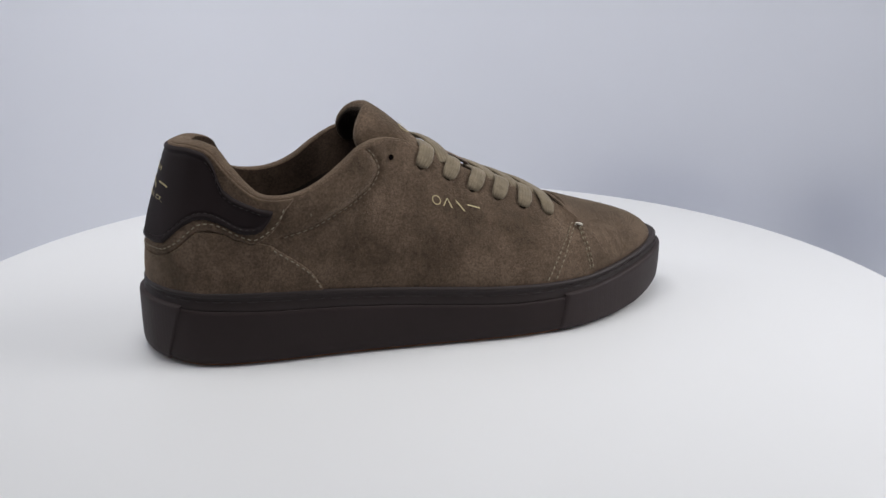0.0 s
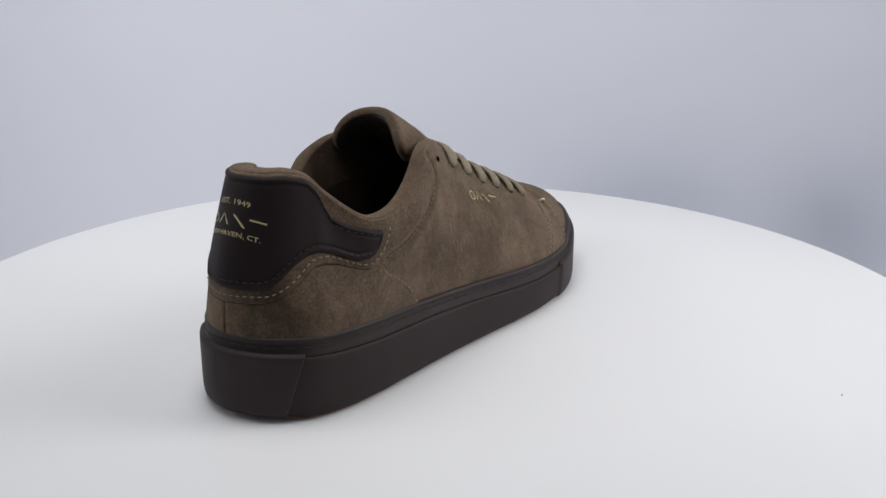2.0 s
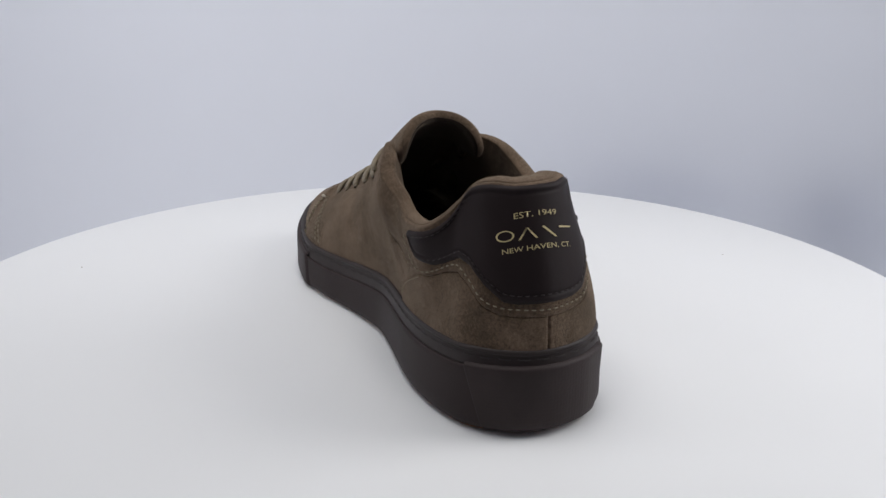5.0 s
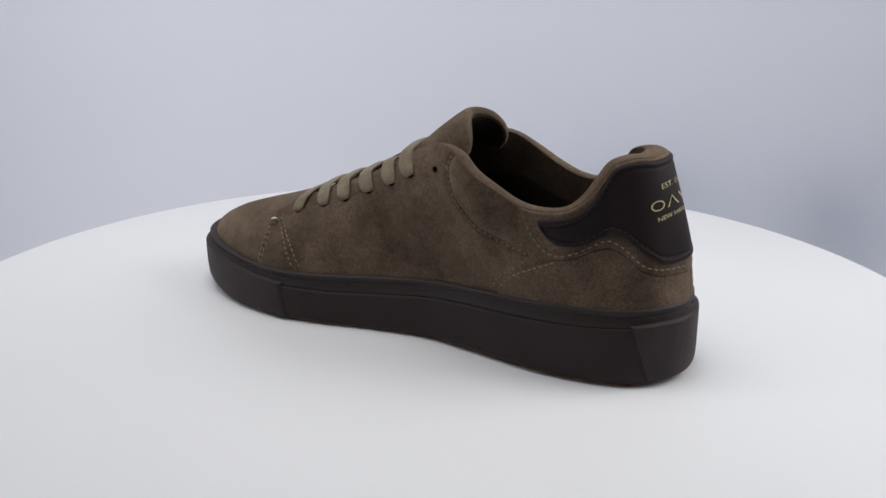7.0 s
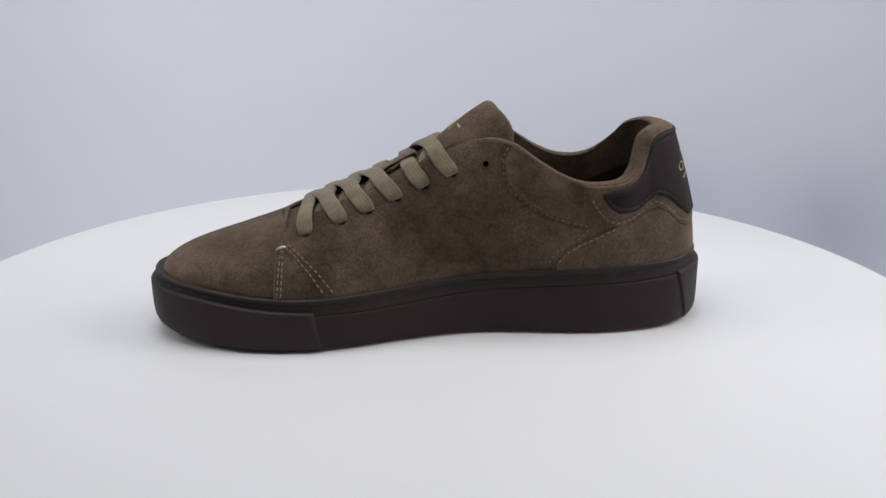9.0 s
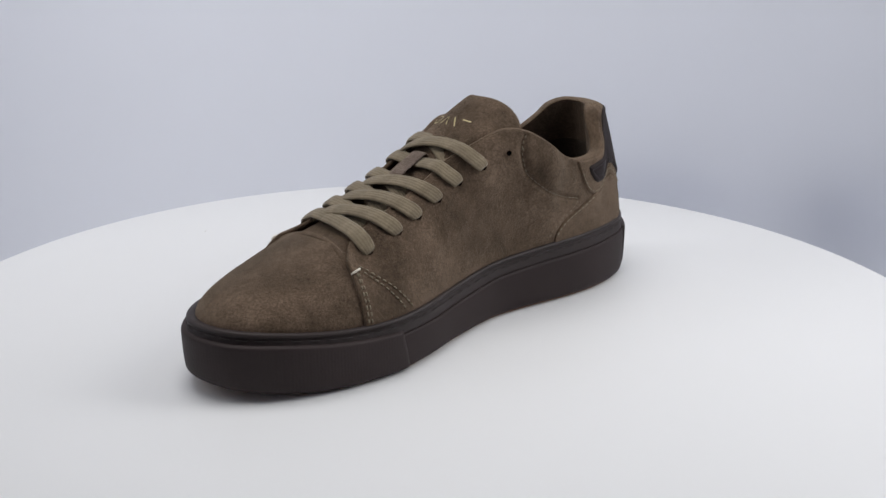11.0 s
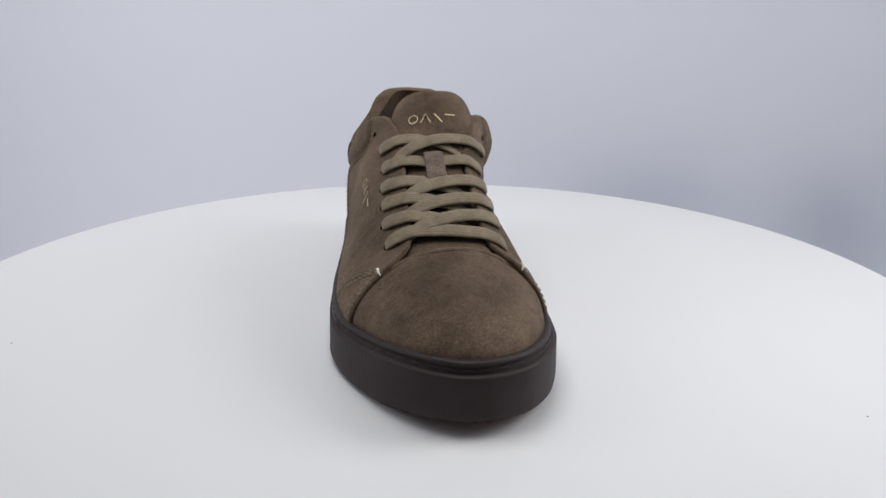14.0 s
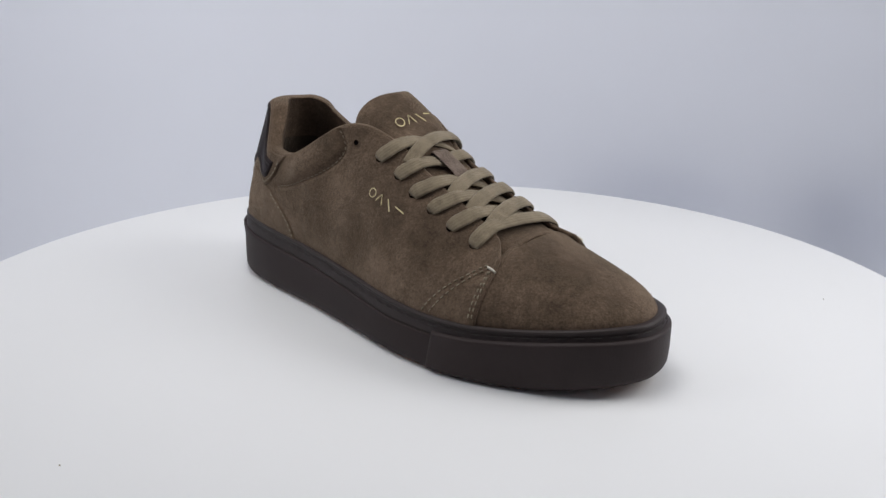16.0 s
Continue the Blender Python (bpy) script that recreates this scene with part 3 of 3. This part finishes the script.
    part("collar_roll", *nap(v, f, rows[:10], out, 50, 13), COLLAR, shoe, "padded brown suede collar")
    part("collar_lining", rows[9:12].reshape(-1, 3), grid_faces(3, len(s)), LINING, shoe, "reddish brown suede collar lining")
    part("lining", rows[11:].reshape(-1, 3), grid_faces(len(rows) - 11, len(s)), INNER_SHADED, shoe, "brown inner lining, coloured darker for the shade inside")
    q = np.array([rim_row(-o, 4.2) for o in (1.0, 2.2, 3.6)])
    q[..., 0] = np.minimum(q[..., 0], 5.0)
    v, f = loop_sheet(q)
    part("insole", v, f, INNER_SHADED, shoe)


def disc(p, n, r, high):
    t = np.cross(n, (0.3, 0.2, 0.9))
    t /= np.linalg.norm(t)
    w = np.cross(n, t)
    ring = [(np.cos(a), np.sin(a)) for a in np.linspace(0, 2 * np.pi, 20, endpoint=False)]
    v = [p + (t * c + w * d) * r * q + n * z for q, z in ((1.25, -.02), (1.15, high * .5), (.95, high * .4), (.9, -.03)) for c, d in ring] + [p - n * .03]
    f = grid_faces(4, 20, wrap_m=True) + [(60 + k, 60 + (k + 1) % 20, 80) for k in range(20)]
    return np.array(v), f


_FACING = [np.array([(*wall_top[[0, 2]], wall_top[1]) for wall_top in (QS[k, 3] for k in ks)]) for ks in (range(0, 10), range(len(QS) - 1, len(QS) - 11, -1))]


def tongue_points(r, a):
    r, a = np.broadcast_arrays(np.asarray(r, float), np.asarray(a, float))
    c = spline([(8.9, .45, 5.6), (6.9, .45, 6.28), (4.5, .45, 7.15), (2.5, .45, 8.05), (.5, .5, 9.25), (-1.3, .65, 10.75), (-2.4, .75, 11.6), (-3.25, .8, 12.12)], r * 7)
    w = np.interp(r, (0, .3, .6, .8, 1), (2.7, 2.7, 2.5, 2.35, 2.4))
    drop = np.interp(r, (0, .5, .75, 1), (.9, 1.0, 1.35, 2.5))
    back = np.interp(r, (0, .6, .8, 1), (0, 0, .7, 1.9))
    e = np.abs(a) ** 2.5
    p = np.stack([c[..., 0] - back * np.abs(a) ** 1.35, c[..., 1] + w * np.sin(a * 1.35) / np.sin(1.35), c[..., 2] - drop * e], -1)
    # it stays under the facings
    for edge, sign in zip(_FACING, (-1, 1)):
        o = np.argsort(edge[:, 0])
        ye, ze = np.interp(p[..., 0], edge[o, 0], edge[o, 2]), np.interp(p[..., 0], edge[o, 0], edge[o, 1])
        over = sign * (p[..., 1] - ye) + .15
        p[..., 2] = np.where((over > 0) & (p[..., 0] > -3.6), np.minimum(p[..., 2], ze - np.interp(p[..., 0], (4.5, 6), (.38, .22)) - .8 * over), p[..., 2])
    return p


def tongue_normals(r, a):
    e = .004
    du = tongue_points(np.minimum(r + e, 1), a) - tongue_points(np.maximum(r - e, 0), a)
    dv = tongue_points(r, a + e) - tongue_points(r, a - e)
    n = np.cross(dv, du)
    return n / np.linalg.norm(n, axis=-1, keepdims=True) * np.where(n[..., 2:] < 0, -1, 1)


def make_tongue(shoe):
    R, A = np.meshgrid(1 - (1 - np.linspace(0, 1, 70)) ** 1.5, np.sin(np.linspace(-np.pi / 2, np.pi / 2, 44)), indexing="ij")
    rounded = R * (1 - .11 * np.abs(A) ** 5)
    p, n = tongue_points(rounded, A), tongue_normals(rounded, A)
    edge = np.minimum(step((1 - R) * 14, .5), step((1 - np.abs(A)) * 2.4, .3))
    pad = np.clip((R - .6) * 3, 0, 1) * .12
    q = p + n * (edge * (pad + .1) - .1)[..., None]
    v, f = shell(q, n, .22)
    tongue = part("tongue", *nap(v, f, q, n, 110, 11), SUEDE, shoe)
    q = p - n * (.32 + .16 * edge * (pad > .05))[..., None]
    part("tongue_lining", q.reshape(-1, 3), grid_faces(70, 44), INNER_SHADED, tongue, "brown tongue lining, coloured darker for the shade inside")


def strip(path, wide, width, thick, n=60, ribs=0):
    """A flat band with rounded edges along a path; wide gives the way across it, ribs the woven cords on its face."""
    path, wide = even(path, n), np.asarray(wide, float)
    t = np.gradient(path, axis=0)
    t /= np.linalg.norm(t, axis=1)[:, None]
    w = wide - t * (t * wide).sum(1)[:, None]
    w /= np.linalg.norm(w, axis=1)[:, None]
    u = np.cross(t, w)
    u *= np.sign(u[n // 2, 2])
    a = -np.cos(np.linspace(0, np.pi, 29 if ribs else 9)) * .5
    top = .5 * np.sqrt(np.clip(1 - np.abs(2 * a) ** 3.2, 0, 1))
    if ribs:
        top = top + .05 * np.cos(2 * np.pi * ribs * a) * (np.abs(a) < .47)
    prof = [*zip(a, top), *((x, -.5 * (1 - abs(2 * x) ** 4) ** .5) for x in (.46, .25, 0, -.25, -.46))]
    width = np.broadcast_to(width, n)[:, None]
    v = np.stack([path + w * width * x + u * thick * y for x, y in prof], 1)
    f = grid_faces(n, len(prof), wrap_m=True) + [tuple(range(len(prof))), tuple((n - 1) * len(prof) + k for k in range(len(prof)))]
    return v.reshape(-1, 3), f


LACE_OUT = ((.052, .788), (.071, .790), (.089, .80), (.107, .80), (.126, .82), (.153, .83))
LACE_IN = ((.956, .795), (.931, .785), (.914, .792), (.895, .795), (.874, .788), (.8475, .80))


def make_laces(shoe):
    # rows run from the toe to the ankle
    down = np.array([.92, 0, -.39])

    def anchors(side, k):
        s, h = (LACE_OUT if side < 0 else LACE_IN)[k]
        p, n = wall(s, h, .1)
        lean = ((.002, .006, .007, .008, .007, .008) if side < 0 else (0, .004, .005, .006, .007, .009))[k]
        e, m = wall(s - lean if side < 0 else s + lean, 1.0, .1)
        return p, n, e, m

    def crown(y, k):
        a, b = anchors(-1, k)[2], anchors(1, k)[2]
        q = a + (b - a) * (y - a[1]) / (b[1] - a[1])
        return q

    def foot_of(p, n, e):
        out = (p - e) / np.linalg.norm(p - e)
        return [p - n * .30 + out * .02, p - n * .02 + out * .14, p + n * .12 - out * .05, p + n * .18 - out * .3, (p + e) / 2 + n * .2]

    # across the throat: share of the way, height over the facings, shift towards the toe
    over = [(.0, .13, .04), (.25, .28, .24), (.5, .34, .52), (.75, .26, .80), (.93, .04, 1.0), (1.06, -.35, 1.08)]
    under = [(.0, .13, .0), (.22, .14, .05), (.45, .05, .18), (.68, -.10, .42), (.9, -.40, .7)]
    straight_over = [(.0, .13, .0), (.25, .15, .05), (.5, .08, .1), (.65, .0, .12)]
    straight_under = [(.0, .13, .0), (.25, .13, .05), (.45, .0, .08), (.55, -.1, .1)]
    for k in range(6):
        for side in (-1, 1):
            if k == 0 and side < 0:
                continue
            p, n, e, m = anchors(side, k)
            q, o, g, l = anchors(-side, k)
            path = foot_of(p, n, e)
            if k == 0:
                path += [e * (1 - y) + g * y + UP * (.13 + .12 * math.sin(math.pi * y)) for y in (.04, .3, .5, .7, .96)] + foot_of(q, o, g)[::-1]
            else:
                table = (straight_over if side > 0 else straight_under) if k == 4 else (over if side > 0 else under)
                bow = .14 if k == 5 else 0
                path += [e * (1 - y) + g * y + UP * (h + bow * math.sin(math.pi * min(y, 1))) + down * v for y, h, v in table]
            n_pts = 96
            path = even(np.array(path), n_pts)
            run = np.r_[0, np.cumsum(np.linalg.norm(np.diff(path, axis=0), axis=1))]
            d = np.minimum(run, run[-1] - run) if k == 0 else run
            width = .88 * (.34 + .66 * step(d - .2, .7))
            v, f = strip(path, np.repeat(down[None], n_pts, 0), width, .22, n_pts, 5)
            part("lace", v, f, LACE, shoe, "flat olive cotton lace")
            for at, up, edge in ((p, n, e),) + (((q, o, g),) if k == 0 else ()):
                v, f = disc(at + (at - edge) * .12 + up * .012, up, .17, .0)
                part("eyelet", v, f, HOLE_SHADE, shoe, "flat black disc for the shade in an eyelet hole")
    # the loop that holds the laces on the tongue
    a = np.array([crown(.3, 5) * .3 + crown(.3, 4) * .7, crown(.3, 4), crown(.3, 4) * .12 + crown(.3, 3) * .88])
    path = [a[0] - UP * .05, a[0] + UP * .12, a[0] * .75 + a[1] * .25 + UP * .30, a[1] + UP * .34, a[2] * .5 + a[1] * .5 + UP * .34, a[2] + UP * .30, a[2] + UP * .02 + down * .25]
    v, f = strip(path, np.repeat(np.array([[0, 1.0, .02]]), 50, 0), 1.05, .13, 50)
    part("lace_loop", v, f, LOOP, shoe, "brown suede lace loop")


# plain shapes that stand for the maker's mark: ring, peak, slant and bar, on a unit height
def mark_shapes():
    ring = [(.6 + .6 * c * q, .5 + .5 * d * q) for q in (1, .80) for c, d in ((np.cos(a), np.sin(a)) for a in np.linspace(0, 2 * np.pi, 26, endpoint=False))]
    shapes = [(ring, grid_faces(2, 26, wrap_m=True))]
    for quads in ([[(1.45, 0), (1.60, 0), (2.14, 1), (2.0, 1)], [(2.0, 1), (2.14, 1), (2.70, 0), (2.55, 0)]],
                  [[(3.0, 1), (3.20, 1), (4.05, 0), (3.85, 0)]], [[(4.3, .80), (5.5, .80), (5.5, .96), (4.3, .96)]]):
        v = [p for q in quads for p in q]
        shapes.append((v, [tuple(range(4 * k, 4 * k + 4)) for k in range(len(quads))]))
    return shapes


def lettering(words, high):
    """Flat triangles of words in the built-in font, scaled to a height, and their width."""
    curve = bpy.data.curves.new("words", "FONT")
    curve.body, curve.resolution_u = words, 3
    ob = new("words", curve)
    mesh = ob.to_mesh()
    v = np.array([p.co[:2] for p in mesh.vertices])
    f = [tuple(p.vertices) for p in mesh.polygons]
    ob.to_mesh_clear()
    bpy.data.objects.remove(ob)
    bpy.data.curves.remove(curve)
    v -= v.min(0)
    k = high / np.percentile(v[:, 1], 97)
    return v * k, f


def flat_on_wall(v, left, right, height_scale, lift):
    """Carries flat points (x from 0 to 1 between two places on the wall, y in cm up it) onto the surface."""
    v = np.asarray(v, float)
    (s0, h0), (s1, h1) = left, right
    s, h = s0 + (s1 - s0) * v[:, 0], h0 + (h1 - h0) * v[:, 0]
    h = np.clip(h + v[:, 1] * height_scale, 0, 1)
    return wall(s, h, lift)[0]


def level(p):
    """Sets printed marks level round the bow of the heel."""
    p = np.array(p, float)
    fall = .09 * (p[:, 1] - .5) ** 2
    p[:, 2] -= fall
    p[:, 0] -= .42 * fall
    return p


def make_marks(shoe):
    a, b = locate((-.80, -3.0, 7.6)), locate((1.80, -2.95, 6.55))
    for v, f in mark_shapes():
        q = np.array(v) * (1 / 5.5, .42)
        part("side_mark", flat_on_wall(q - (0, .38), a, b, .155, .19), f, GOLD, shoe, "small gold maker's mark")
    a, b = locate((-13.5, 2.12, 8.85)), locate((-13.5, -1.0, 8.8))
    for v, f in mark_shapes():
        q = np.array(v) * (1 / 5.5, .48)
        part("heel_mark", level(flat_on_wall(q - (0, .2), a, b, .135, .36)), f, GOLD, shoe, "small gold maker's mark")
    for words, z, high, y0, y1 in (("EST. 1949", 9.45, .26, 1.42, -.34), ("NEW HAVEN, CT.", 8.12, .24, 1.92, -.9)):
        v, f = lettering(words, high)
        v[:, 0] /= v[:, 0].max()
        a, b = locate((-13.7, y0, z)), locate((-13.7, y1, z))
        part("heel_words", level(flat_on_wall(v, a, b, .135, .36)), f, GOLD, shoe, "gold printed words")
    for v, f in mark_shapes():
        q = np.array(v)
        r = .728 + (q[:, 1] - .5) * .05 + (q[:, 0] / 5.5 - .5) * .0
        t = -.46 + .80 * q[:, 0] / 5.5
        p = tongue_points(r, t) + tongue_normals(r, t) * .14
        part("tongue_mark", p, f, GOLD, shoe, "small gold maker's mark")


def make_shoe():
    shoe = new("shoe")
    make_sole(shoe)
    make_upper(shoe)
    make_tongue(shoe)
    make_laces(shoe)
    make_marks(shoe)
    return tagged(shoe, "laced brown suede low sneaker with dark sole on a turntable", "shoe")


turntable = make_turntable()
make_backdrop()
shoe = make_shoe()


def motions():
    turn = [(k * 0.5, 18.39 * k * 0.5) for k in range(33)]
    walk(turntable, [(t, pose(0, 0, 0, 0, 0, a)) for t, a in turn])
    walk(shoe, [(t, pose(0, 0, 0, 0, 0, 19.0 + a)) for t, a in turn])


motions()
